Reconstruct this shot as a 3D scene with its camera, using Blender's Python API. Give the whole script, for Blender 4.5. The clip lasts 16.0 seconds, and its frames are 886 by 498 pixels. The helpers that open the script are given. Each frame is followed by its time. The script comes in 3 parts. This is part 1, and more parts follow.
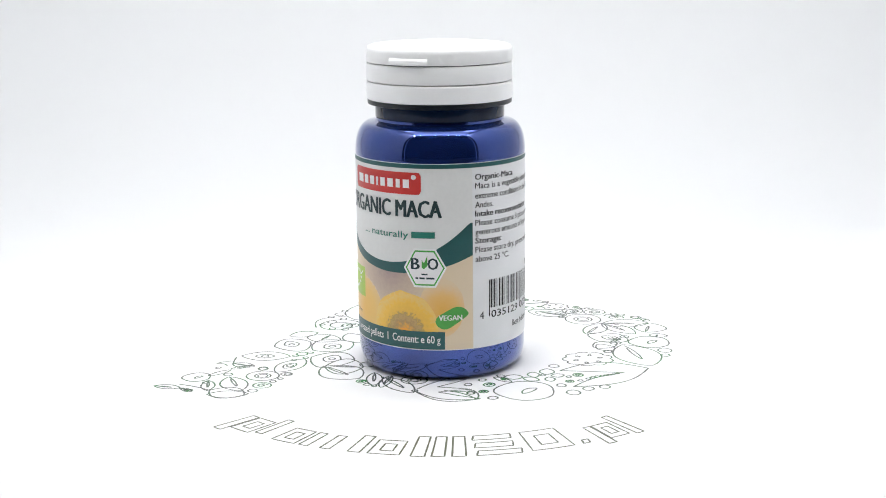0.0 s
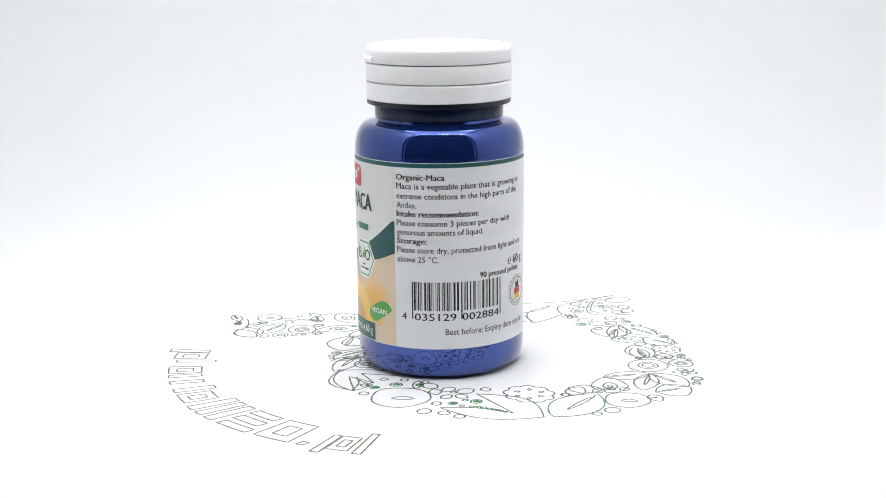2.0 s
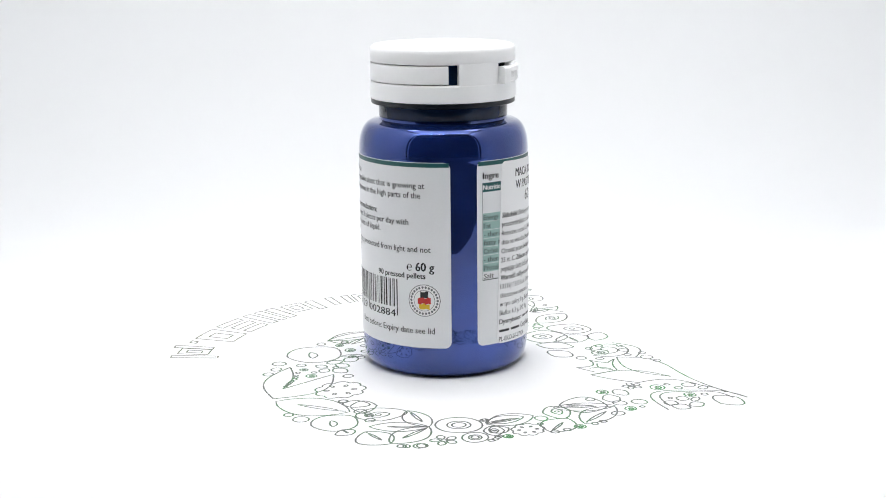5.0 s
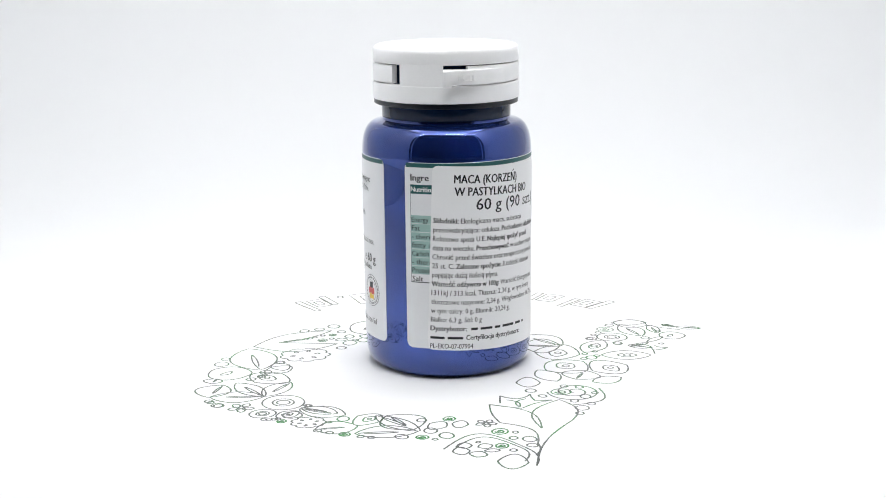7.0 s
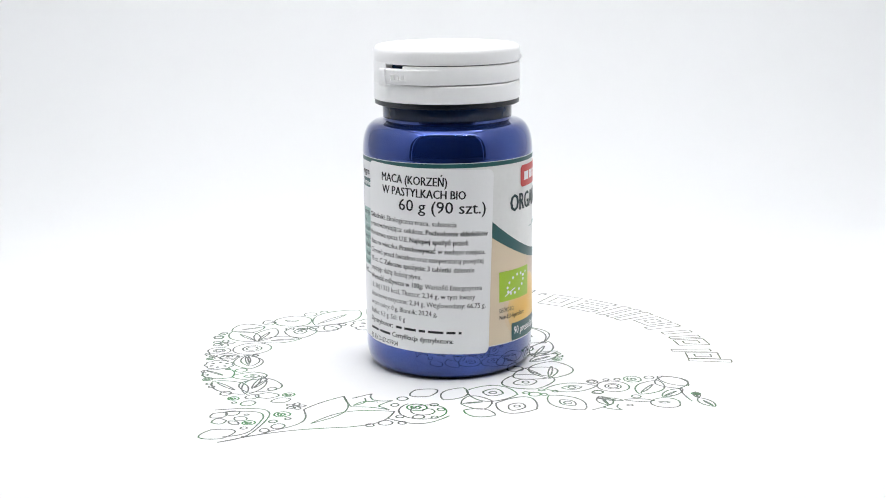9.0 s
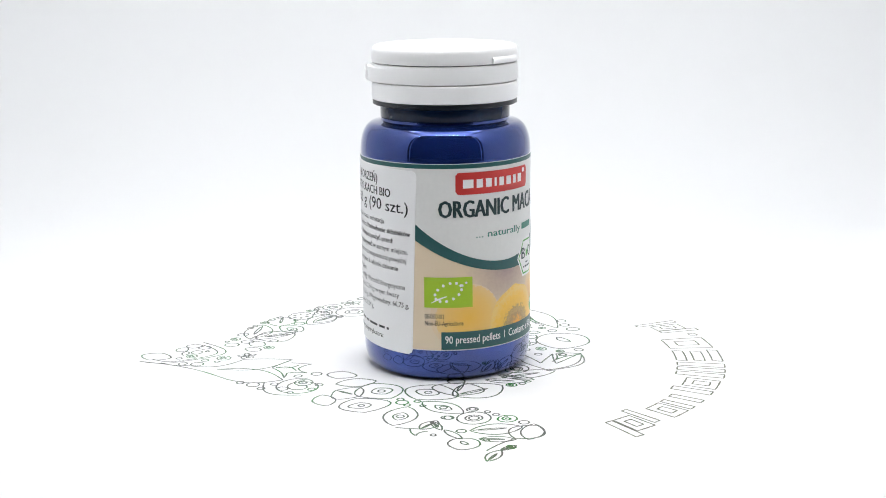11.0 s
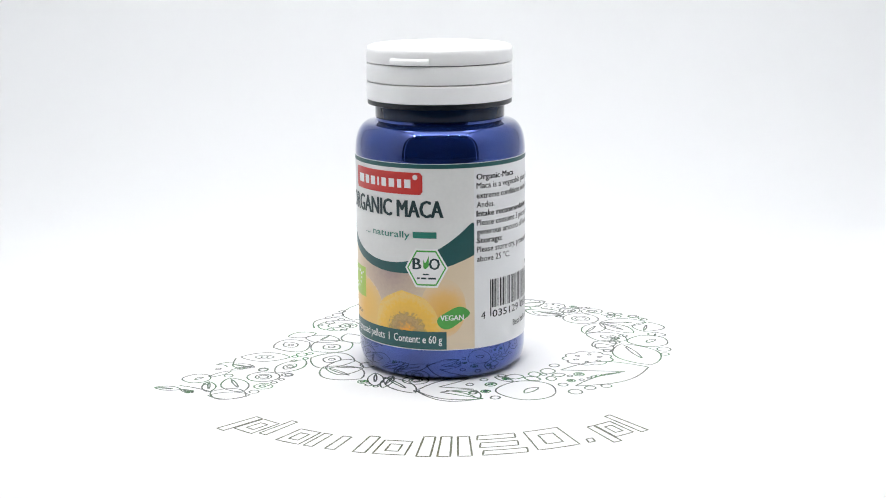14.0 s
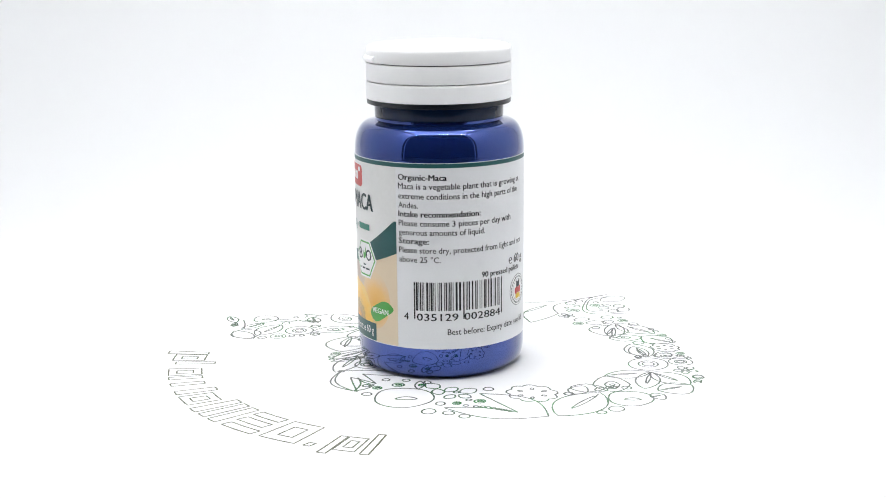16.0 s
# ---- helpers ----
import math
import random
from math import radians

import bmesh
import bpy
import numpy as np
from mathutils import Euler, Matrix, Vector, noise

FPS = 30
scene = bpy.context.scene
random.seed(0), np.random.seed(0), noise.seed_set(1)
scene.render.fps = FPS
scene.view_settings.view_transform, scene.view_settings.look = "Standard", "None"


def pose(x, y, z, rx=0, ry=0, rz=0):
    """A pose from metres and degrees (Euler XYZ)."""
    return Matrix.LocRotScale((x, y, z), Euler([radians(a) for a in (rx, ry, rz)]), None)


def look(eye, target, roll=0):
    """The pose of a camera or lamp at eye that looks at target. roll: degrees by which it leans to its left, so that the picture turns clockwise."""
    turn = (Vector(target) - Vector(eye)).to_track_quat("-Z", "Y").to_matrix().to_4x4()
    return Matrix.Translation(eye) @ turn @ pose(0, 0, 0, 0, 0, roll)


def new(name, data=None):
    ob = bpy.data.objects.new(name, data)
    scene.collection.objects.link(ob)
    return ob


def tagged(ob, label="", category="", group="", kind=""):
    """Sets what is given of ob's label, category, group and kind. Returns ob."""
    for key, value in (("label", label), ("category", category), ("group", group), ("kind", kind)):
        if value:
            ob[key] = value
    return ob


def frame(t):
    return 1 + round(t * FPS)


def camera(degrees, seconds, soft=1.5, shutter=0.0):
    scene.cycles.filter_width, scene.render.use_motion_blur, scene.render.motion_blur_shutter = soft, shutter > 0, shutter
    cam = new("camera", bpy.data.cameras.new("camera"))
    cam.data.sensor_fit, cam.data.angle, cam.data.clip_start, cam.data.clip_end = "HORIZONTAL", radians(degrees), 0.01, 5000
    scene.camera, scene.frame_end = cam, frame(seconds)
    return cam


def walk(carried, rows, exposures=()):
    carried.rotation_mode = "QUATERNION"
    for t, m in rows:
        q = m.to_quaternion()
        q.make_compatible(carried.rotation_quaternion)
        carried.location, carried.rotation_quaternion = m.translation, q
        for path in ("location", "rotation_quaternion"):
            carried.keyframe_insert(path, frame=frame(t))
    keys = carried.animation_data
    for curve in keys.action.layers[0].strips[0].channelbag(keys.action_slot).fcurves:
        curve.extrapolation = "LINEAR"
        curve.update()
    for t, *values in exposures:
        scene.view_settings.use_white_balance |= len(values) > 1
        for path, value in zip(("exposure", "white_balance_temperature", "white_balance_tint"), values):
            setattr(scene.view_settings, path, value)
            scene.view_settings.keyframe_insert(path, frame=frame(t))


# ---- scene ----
# A pill bottle turns on a white turntable inside a white light tent.
cam = camera(35.62, 16.0, soft=1.0)
EYE, AIM, ROLL = (0.0, -0.40128, 0.12348), (-0.00042, -0.01100, 0.03586), -0.588
walk(cam, [(0.0, look(EYE, AIM, ROLL)), (16.0, look(EYE, AIM, ROLL))],
     exposures=[(0.0, 0.0), (15.9, 0.0), (16.0, 0.1)])

SPIN = -25.577        # degrees a second, clockwise from above
BOTTLE_AT = (-0.00095, -0.00075)
MM = 0.001

# ---- light ----
world = bpy.data.worlds.new("world")
scene.world = world
world.use_nodes = True
world.node_tree.nodes["Background"].inputs[0].default_value = (0.80, 0.88, 1.0, 1)
world.node_tree.nodes["Background"].inputs[1].default_value = 0.02


def area_lamp(name, eye, target, sx, sy, watts, colour=(1, 1, 1), spread=180):
    data = bpy.data.lights.new(name, "AREA")
    data.shape, data.size, data.size_y, data.energy, data.color = "RECTANGLE", sx, sy, watts, colour
    data.spread = radians(spread)
    ob = new(name, data)
    ob.matrix_world = look(eye, target)
    return ob


COOL = (0.99, 0.992, 1.0)
area_lamp("tent_top_light", (0.0, -0.075, 0.585), (0.0, -0.075, 0.0), 0.46, 0.30, 0.70, COOL)
# added fill, not a tent lamp: overexposes the rear floor so its print pales
area_lamp("rear_floor_fill", (0.0, 0.10, 0.575), (0.0, 0.085, 0.0), 0.46, 0.06, 0.40, COOL, 75)


# ---- materials ----
def material(name, colour, rough=0.5, metal=0.0, ior=1.5, grain=0.06, scale=900.0, bump=0.0, coat=0.0, blotch=120.0):
    """A Principled surface whose colour varies at two scales, with a fine relief."""
    m = bpy.data.materials.new(name)
    m.use_nodes = True
    nt = m.node_tree
    b = nt.nodes["Principled BSDF"]
    b.inputs["Roughness"].default_value, b.inputs["Metallic"].default_value = rough, metal
    b.inputs["IOR"].default_value, b.inputs["Coat Weight"].default_value = ior, coat
    tc = nt.nodes.new("ShaderNodeTexCoord")
    fine, broad = nt.nodes.new("ShaderNodeTexNoise"), nt.nodes.new("ShaderNodeTexNoise")
    fine.inputs["Scale"].default_value, broad.inputs["Scale"].default_value = scale, blotch
    add = nt.nodes.new("ShaderNodeMath")
    add.operation = "ADD"
    rng = nt.nodes.new("ShaderNodeMapRange")
    rng.inputs[1].default_value, rng.inputs[2].default_value = 0.6, 1.4
    rng.inputs[3].default_value, rng.inputs[4].default_value = 1 - grain, 1 + grain * 0.5
    mix = nt.nodes.new("ShaderNodeVectorMath")
    mix.operation = "SCALE"
    mix.inputs[0].default_value = colour
    for n in (fine, broad):
        nt.links.new(tc.outputs["Object"], n.inputs["Vector"])
    nt.links.new(fine.outputs["Fac"], add.inputs[0])
    nt.links.new(broad.outputs["Fac"], add.inputs[1])
    nt.links.new(add.outputs[0], rng.inputs[0])
    nt.links.new(rng.outputs[0], mix.inputs["Scale"])
    nt.links.new(mix.outputs[0], b.inputs["Base Color"])
    if bump:
        bp = nt.nodes.new("ShaderNodeBump")
        bp.inputs["Strength"].default_value, bp.inputs["Distance"].default_value = bump, 0.0002
        nt.links.new(fine.outputs["Fac"], bp.inputs["Height"])
        nt.links.new(bp.outputs[0], b.inputs["Normal"])
    return m


def glow(name, colour, strength):
    m = bpy.data.materials.new(name)
    m.use_nodes = True
    b = m.node_tree.nodes["Principled BSDF"]
    b.inputs["Emission Color"].default_value = (*colour, 1)
    b.inputs["Emission Strength"].default_value = strength
    return m


FABRIC = material("white tent fabric", (0.745, 0.752, 0.76), 0.9, grain=0.03, scale=2500, bump=0.15, blotch=3)
CARD = material("white card", (0.80, 0.80, 0.80), 0.6, grain=0.015, scale=1500, bump=0.05)
ROOM = material("grey room paint", (0.045, 0.048, 0.055), 0.8, grain=0.1, scale=40, blotch=4)
BLUE = material("cobalt blue plastic", (0.017, 0.053, 0.285), 0.018, metal=0.74, ior=1.6, grain=0.5, scale=75, blotch=30, bump=0.24, coat=0.55)
BLUE.node_tree.nodes["Principled BSDF"].inputs["Coat IOR"].default_value = 1.6
BLUE.node_tree.nodes["Principled BSDF"].inputs["Coat Roughness"].default_value = 0.012
NECKBLUE = material("dark blue plastic", (0.005, 0.017, 0.052), 0.04, ior=1.3, grain=0.2)
BLACK = material("black plastic", (0.006, 0.009, 0.012), 0.3, grain=0.1)
LIDWHITE = material("white polypropylene", (0.935, 0.937, 0.94), 0.30, grain=0.02, scale=1800, bump=0.06)
LABEL = material("white label paper", (0.77, 0.778, 0.792), 0.35, grain=0.03, scale=2200, blotch=90)
STICKER = material("white sticker paper", (0.84, 0.842, 0.848), 0.5, grain=0.03, scale=2600, blotch=70, bump=0.05)


# ---- mesh helpers ----
def mesh(name, bm, mat, smooth=True, angle=35):
    me = bpy.data.meshes.new(name)
    bmesh.ops.recalc_face_normals(bm, faces=bm.faces[:])
    for f in bm.faces:
        f.smooth = smooth
    if smooth:
        for e in bm.edges:
            if len(e.link_faces) == 2 and e.calc_face_angle(0) > radians(angle):
                e.smooth = False
    bm.to_mesh(me)
    bm.free()
    me.materials.append(mat)
    return me


def part(name, bm, mat, parent=None, label="", smooth=True):
    """Links a bmesh as one mesh object, under a thing or a part."""
    ob = new(name, mesh(name, bm, mat, smooth))
    ob.parent = parent
    return tagged(ob, label)


def lathe(profile, steps=128):
    """Turns a profile of (radius, height) in millimetres round the z axis."""
    bm = bmesh.new()
    rings = []
    for r, z in profile:
        if r < 1e-6:
            rings.append([bm.verts.new((0, 0, z * MM))])
        else:
            rings.append([bm.verts.new((r * MM * math.cos(2 * math.pi * i / steps), r * MM * math.sin(2 * math.pi * i / steps), z * MM)) for i in range(steps)])
    for a, b in zip(rings, rings[1:]):
        for i in range(steps):
            j = (i + 1) % steps
            if len(a) == 1 and len(b) == 1:
                continue
            if len(a) == 1:
                bm.faces.new((a[0], b[i], b[j]))
            elif len(b) == 1:
                bm.faces.new((a[i], a[j], b[0]))
            else:
                bm.faces.new((a[i], a[j], b[j], b[i]))
    return bm


def arc_block(section, a0, a1, steps=60):
    """Sweeps a closed section of (radius, height) in millimetres from angle a0 to a1 in degrees, with capped ends."""
    bm = bmesh.new()
    rings = []
    for k in range(steps + 1):
        a = radians(a0 + (a1 - a0) * k / steps)
        rings.append([bm.verts.new((r * MM * math.cos(a), r * MM * math.sin(a), z * MM)) for r, z in section])
    n = len(section)
    for p, q in zip(rings, rings[1:]):
        for i in range(n):
            bm.faces.new((p[i], p[(i + 1) % n], q[(i + 1) % n], q[i]))
    bm.faces.new(rings[0])
    bm.faces.new(rings[-1][::-1])
    return bm


def bevelled_section(r0, r1, z0, z1, b):
    """A rectangle of radius and height whose outer corners are rounded."""
    out = [(r0, z0), (r1 - b, z0)]
    out += [(r1 - b + b * math.sin(radians(a)), z0 + b - b * math.cos(radians(a))) for a in (30, 60)]
    out += [(r1, z0 + b), (r1, z1 - b)]
    out += [(r1 - b + b * math.cos(radians(a)), z1 - b + b * math.sin(radians(a))) for a in (30, 60)]
    return out + [(r1 - b, z1), (r0, z1)]


def slab(x0, x1, y0, y1, z0, z1, bevel=0.0):
    bm = bmesh.new()
    bmesh.ops.create_cube(bm, size=1)
    for v in bm.verts:
        v.co = ((x0 + x1) / 2 + v.co.x * (x1 - x0), (y0 + y1) / 2 + v.co.y * (y1 - y0), (z0 + z1) / 2 + v.co.z * (z1 - z0))
    if bevel:
        bmesh.ops.bevel(bm, geom=bm.edges[:], offset=bevel, segments=2, affect="EDGES", profile=0.5)
    return bm


# ---- the tent ----
def backdrop():
    """The white sweep: a floor that curves up into the rear wall, with thickness."""
    bm = bmesh.new()
    line = [(-0.195, 0.0), (-0.05, 0.0), (0.05, 0.0), (0.187, 0.0)]
    line += [(0.187 + 0.123 * math.sin(radians(a)), 0.24 - 0.24 * math.cos(radians(a))) for a in range(3, 91, 3)]
    line += [(0.31, 0.6)]
    xs = [-0.298 + 0.0596 * i for i in range(11)]
    top = [[bm.verts.new((x, y, z - 0.004)) for x in xs] for y, z in line]
    low = [[bm.verts.new((x, y + (0.004 if z > 0.1 else 0.0), z - 0.008)) for x in xs] for y, z in line]
    n = len(xs) - 1
    for a, b in zip(top, top[1:]):
        for i in range(n):
            bm.faces.new((a[i], a[i + 1], b[i + 1], b[i]))
    for a, b in zip(low, low[1:]):
        for i in range(n):
            bm.faces.new((a[i], b[i], b[i + 1], a[i + 1]))
    for i in range(n):
        bm.faces.new((top[0][i], low[0][i], low[0][i + 1], top[0][i + 1]))
    ob = part("backdrop", bm, FABRIC)
    return tagged(ob, "seamless white fabric sweep curving up behind the turntable", "backdrop", kind="structure")


backdrop()
tagged(part("wall_left", slab(-0.306, -0.3, -0.25, 0.33, -0.004, 0.6), FABRIC), "white fabric side wall of the light tent", "wall", kind="structure")
tagged(part("wall_right", slab(0.3, 0.306, -0.25, 0.33, -0.004, 0.6), FABRIC), "white fabric side wall of the light tent", "wall", kind="structure")
tagged(part("ceiling", slab(-0.306, 0.306, -0.25, 0.33, 0.602, 0.608), FABRIC), "white fabric top of the light tent", "ceiling", kind="structure")
tagged(part("wall_room", slab(-1.6, 1.6, -1.5, -1.45, -0.75, 1.7), ROOM), "plain grey room wall facing the open tent", "wall", kind="structure")
tagged(part("floor", slab(-1.6, 1.6, -1.45, 0.8, -0.78, -0.75), ROOM), "plain grey room floor under the tent", "floor", kind="structure")
TABLE = material("dark table top", (0.05, 0.05, 0.055), 0.5, grain=0.2, scale=200, blotch=12)
tagged(part("table", slab(-0.7, 0.7, -0.9, 0.5, -0.04, -0.0085, 0.003), TABLE), "plain dark table top under the white tent", "table")

for side in (-1, 1):
    pipe = bmesh.new()
    bmesh.ops.create_cone(pipe, cap_ends=True, segments=12, radius1=0.004, radius2=0.004, depth=0.6)
    p = tagged(part("tent_pole", pipe, FABRIC), "thin white pole at the open front of the tent", "pole", "tent poles")
    p.matrix_world = pose(side * 0.275, -0.258, 0.2955)

DIODE = glow("led diode", (0.985, 0.992, 1.0), 760.0)
ALU = material("aluminium profile", (0.6, 0.61, 0.63), 0.35, metal=1.0)
led = tagged(new("led_bar"), "aluminium bar with a row of white light diodes", "lamp")
led.matrix_world = pose(0, -0.245, 0.585)
part("bar", slab(-0.298, 0.298, -0.004, 0.008, 0.0, 0.014, 0.002), ALU, led)
for k in range(15):
    b = bmesh.new()
    bmesh.ops.create_uvsphere(b, u_segments=12, v_segments=6, radius=0.0036)
    d = part("diode", b, DIODE, led)
    d.matrix_basis = pose(-0.287 + 0.041 * k, 0.002, -0.008)

# ---- turntable ----
turntable = tagged(new("turntable"), "round white turntable disc printed with grey-green line drawings", "turntable")
part("disc", lathe([(0, -3.9), (184.5, -3.9), (185, -3.5), (185, -0.5), (184.8, -0.15), (184.5, 0), (60, 0), (0, 0)], 160), CARD, turntable)

# ---- bottle ----
bottle = tagged(new("pill_bottle"), "cobalt blue plastic pill bottle with white lid and printed labels", "bottle")
R_BODY = 24.8


def bottle_body():
    prof = [(0, 1.6), (12, 1.4), (17.5, 0.4), (19.6, 0), (21.3, 0.1), (22.7, 0.65), (23.6, 1.5), (24.2, 2.7), (24.55, 4.3), (24.75, 6.4)]
    prof += [(24.8, z) for z in (12, 25, 40, 54, 60, 63.0)]
    prof += [(18.9 + 5.95 * math.cos(radians(a)) ** 0.68, 63.3 + 9.2 * math.sin(radians(a)) ** 0.9) for a in range(0, 81, 5)]
    prof += [(19.5, 72.65), (18.9, 72.9), (18.7, 73.4), (18.7, 81)]
    return part("body", lathe(prof), BLUE, bottle, "glossy cobalt blue body")


bottle_body()
part("neck", lathe([(18.75, 73.6), (18.8, 73.7), (18.8, 77.5), (18.4, 77.5)]), NECKBLUE, bottle, "dark neck under the lid")
part("collar", lathe([(18.6, 77.4), (20.6, 77.4), (20.95, 77.6), (20.95, 78.8), (18.6, 78.8)]), BLACK, bottle, "black ring under the lid")
lid = part("lid", lathe([(0, 94.6), (12, 94.55), (17.5, 94.45), (19.6, 94.25), (20.4, 93.95), (20.85, 93.4), (21.0, 92.6), (21.1, 90), (20.9, 89.55), (18.8, 89.5), (18.8, 90.5), (0, 90.5)]), LIDWHITE, bottle, "white flip-top cap with a shallow dome")
part("lower_ring", lathe([(18.8, 78.9), (20.95, 78.9), (21.2, 79.15), (21.15, 83.6), (20.9, 83.9), (18.8, 83.9), (18.8, 78.9)]), LIDWHITE, lid)
part("inner_core", lathe([(18.9, 83.5), (18.9, 90)]), NECKBLUE, lid, "dark neck seen through the slot")



# the tear band, the solid bridge, the slot, the pull tab and the thumb lip of the lid
part("tear_band", arc_block(bevelled_section(19.2, 21.1, 84.2, 89.2, 0.3), 105, 402.5, 140), LIDWHITE, lid)
part("bridge", arc_block([(18.8, 83.7), (21.09, 83.7), (21.09, 89.75), (18.8, 89.75)], 50.5, 86, 24), LIDWHITE, lid)


def pull_tab():
    """The loose end of the tear band: it stands off the lid and runs back into the band."""
    bm = arc_block(bevelled_section(19.8, 22.9, 84.2, 88.4, 0.35), 87, 146, 40)
    for v in bm.verts:
        r, a = math.hypot(v.co.x, v.co.y), math.degrees(math.atan2(v.co.y, v.co.x))
        if r > 0.0205:
            k = max(0.0, 1 - (a - 87) / 52)
            q = (0.0211 + (r - 0.0211) * k ** 0.8) / r
            v.co.x, v.co.y = v.co.x * q, v.co.y * q
    return part("pull_tab", bm, LIDWHITE, lid, "raised white pull tab with faint embossed word")


tab = pull_tab()
part("tab_end", arc_block(bevelled_section(20.6, 23.5, 83.7, 88.5, 0.7), 86.4, 92.2, 12), LIDWHITE, tab, "thick bent end of the tab")
part("thumb_lip", arc_block([(20.6, 89.7), (21.45, 89.7), (21.75, 89.95), (21.8, 90.6), (21.6, 91.1), (21.2, 91.45), (20.6, 91.7)], -130.5, -99, 20), LIDWHITE, lid, "thin raised opening lip")
# ---- printing ----
DEG = math.pi / 180
R_LABEL = R_BODY + 0.07
LABEL_LIFT = -1.0


def onto(s_deg, z, r):
    a = s_deg * DEG
    return (r * MM * math.cos(a), r * MM * math.sin(a), (z + LABEL_LIFT) * MM)


def patch(name, a0, a1, lo, hi, layer, mat, parent, label="", step=1.5, thick=False, lean=None):
    """A printed or pasted field on the bottle, column by column from angle a0 to a1 in degrees; lo and hi give its height in
    millimetres at each angle. layer counts the coats of print over the label. lean tilts a field about its upper left corner."""
    n = max(4, int(abs(a1 - a0) / step))
    r = R_LABEL + 0.018 * layer
    bm = bmesh.new()
    rows = []
    for k in range(n + 1):
        a = a0 + (a1 - a0) * k / n
        zs = (lo(a), hi(a))
        col = [lean(a, z) if lean else (a, z) for z in zs]
        rows.append([bm.verts.new(onto(*c, r)) for c in col] + ([bm.verts.new(onto(*c, R_BODY - 0.05)) for c in col] if thick else []))
    for p, q in zip(rows, rows[1:]):
        bm.faces.new((p[0], q[0], q[1], p[1]))
        if thick:
            bm.faces.new((p[2], q[2], q[0], p[0]))
            bm.faces.new((p[1], q[1], q[3], p[3]))
    if thick:
        bm.faces.new((rows[0][0], rows[0][1], rows[0][3], rows[0][2]))
        bm.faces.new((rows[-1][0], rows[-1][2], rows[-1][3], rows[-1][1]))
    return part(name, bm, mat, parent, label)


def rounded(a0, a1, z0, z1, rad):
    """lo and hi of a rectangle with rounded corners, rad in millimetres."""
    per = R_LABEL * DEG

    def cut(a):
        d = min(a - a0, a1 - a) * per
        return rad - math.sqrt(max(0.0, rad * rad - (rad - d) ** 2)) if d < rad else 0.0
    return (lambda a: z0 + cut(a)), (lambda a: z1 - cut(a))


def box_patch(name, a0, a1, z0, z1, layer, mat, parent, label="", rad=0.0, **kw):
    lo, hi = rounded(a0, a1, z0, z1, rad) if rad else ((lambda a: z0), (lambda a: z1))
    return patch(name, a0, a1, lo, hi, layer, mat, parent, label, **kw)


def oval(name, a, z, ra, rz, layer, mat, parent, label="", floor_z=-1e9, power=0.5, scallop=0.0, **kw):
    """An oval field: ra its half width in degrees, rz its half height in millimetres."""
    def half(x):
        return rz * max(0.0, 1 - ((x - a) / ra) ** 2) ** power * (1 - scallop * abs(math.sin(0.19 * (x - a) + 0.4)))
    return patch(name, a - ra, a + ra, lambda x: max(floor_z, z - half(x)), lambda x: max(floor_z, z + half(x)), layer, mat, parent, label, step=ra / 14, **kw)


def letters(text, bold):
    """The flat mesh of a line of text, 1 unit high, as a bmesh with its width."""
    cu = bpy.data.curves.new("line", "FONT")
    cu.body, cu.size, cu.resolution_u = text, 1.0, 2
    ob = bpy.data.objects.new("line", cu)
    scene.collection.objects.link(ob)
    me = bpy.data.meshes.new_from_object(ob)
    bm = bmesh.new()
    bm.from_mesh(me)
    bpy.data.objects.remove(ob)
    bpy.data.curves.remove(cu)
    bpy.data.meshes.remove(me)
    xs = [v.co.x for v in bm.verts]
    return bm, min(xs), max(xs)


def text_line(segments, a0, a1, base, cap, mat, parent, layer=2, lean=None):
    """A printed line from angle a0 to a1: segments of (text, bold); base and cap height in millimetres."""
    if isinstance(segments, str):
        segments = [(segments, False)]
    made, x = [], 0.0
    for text, bold in segments:
        bm, x0, x1 = letters(text, bold)
        lead = 0.28 * (len(text) - len(text.lstrip()))
        for j in ((-1.5, -0.5, 0.5, 1.5) if bold else (-0.5, 0.5)):
            made.append((bm.copy(), x + lead - x0 + (0.02 + (0.012 if cap > 4 else 0)) * j, 0.003 * j))
        bm.free()
        x += lead + x1 - x0 + 0.28 * (len(text) - len(text.rstrip())) + 0.06
    k = (a1 - a0) / x
    r = R_LABEL + 0.018 * layer + 0.014
    whole = bmesh.new()
    for bm, shift, lift in made:
        if cap > 1.9:
            for c in range(1, int(x * 3)):
                bmesh.ops.bisect_plane(bm, geom=bm.verts[:] + bm.edges[:] + bm.faces[:], plane_co=(c / 3 - shift, 0, 0), plane_no=(1, 0, 0))
        for v in bm.verts:
            a, z = a0 + (v.co.x + shift) * k, base + v.co.y * cap / 0.72
            v.co = onto(*(lean(a, z) if lean else (a, z)), r + lift)
        me = bpy.data.meshes.new("line")
        bm.to_mesh(me)
        bm.free()
        whole.from_mesh(me)
        bpy.data.meshes.remove(me)
    return part("printed_line", whole, mat, parent, smooth=False)


def word_bars(a0, a1, z0, z1, words, mat, parent, layer=2, lean=None):
    """Plain bars that stand for words that are not spelt out."""
    total = sum(words) + 0.5 * (len(words) - 1)
    x = 0.0
    for w in words:
        box_patch("printed_bar", a0 + (a1 - a0) * x / total, a0 + (a1 - a0) * (x + w) / total, z0, z1, layer, mat, parent, lean=lean)
        x += w + 0.5


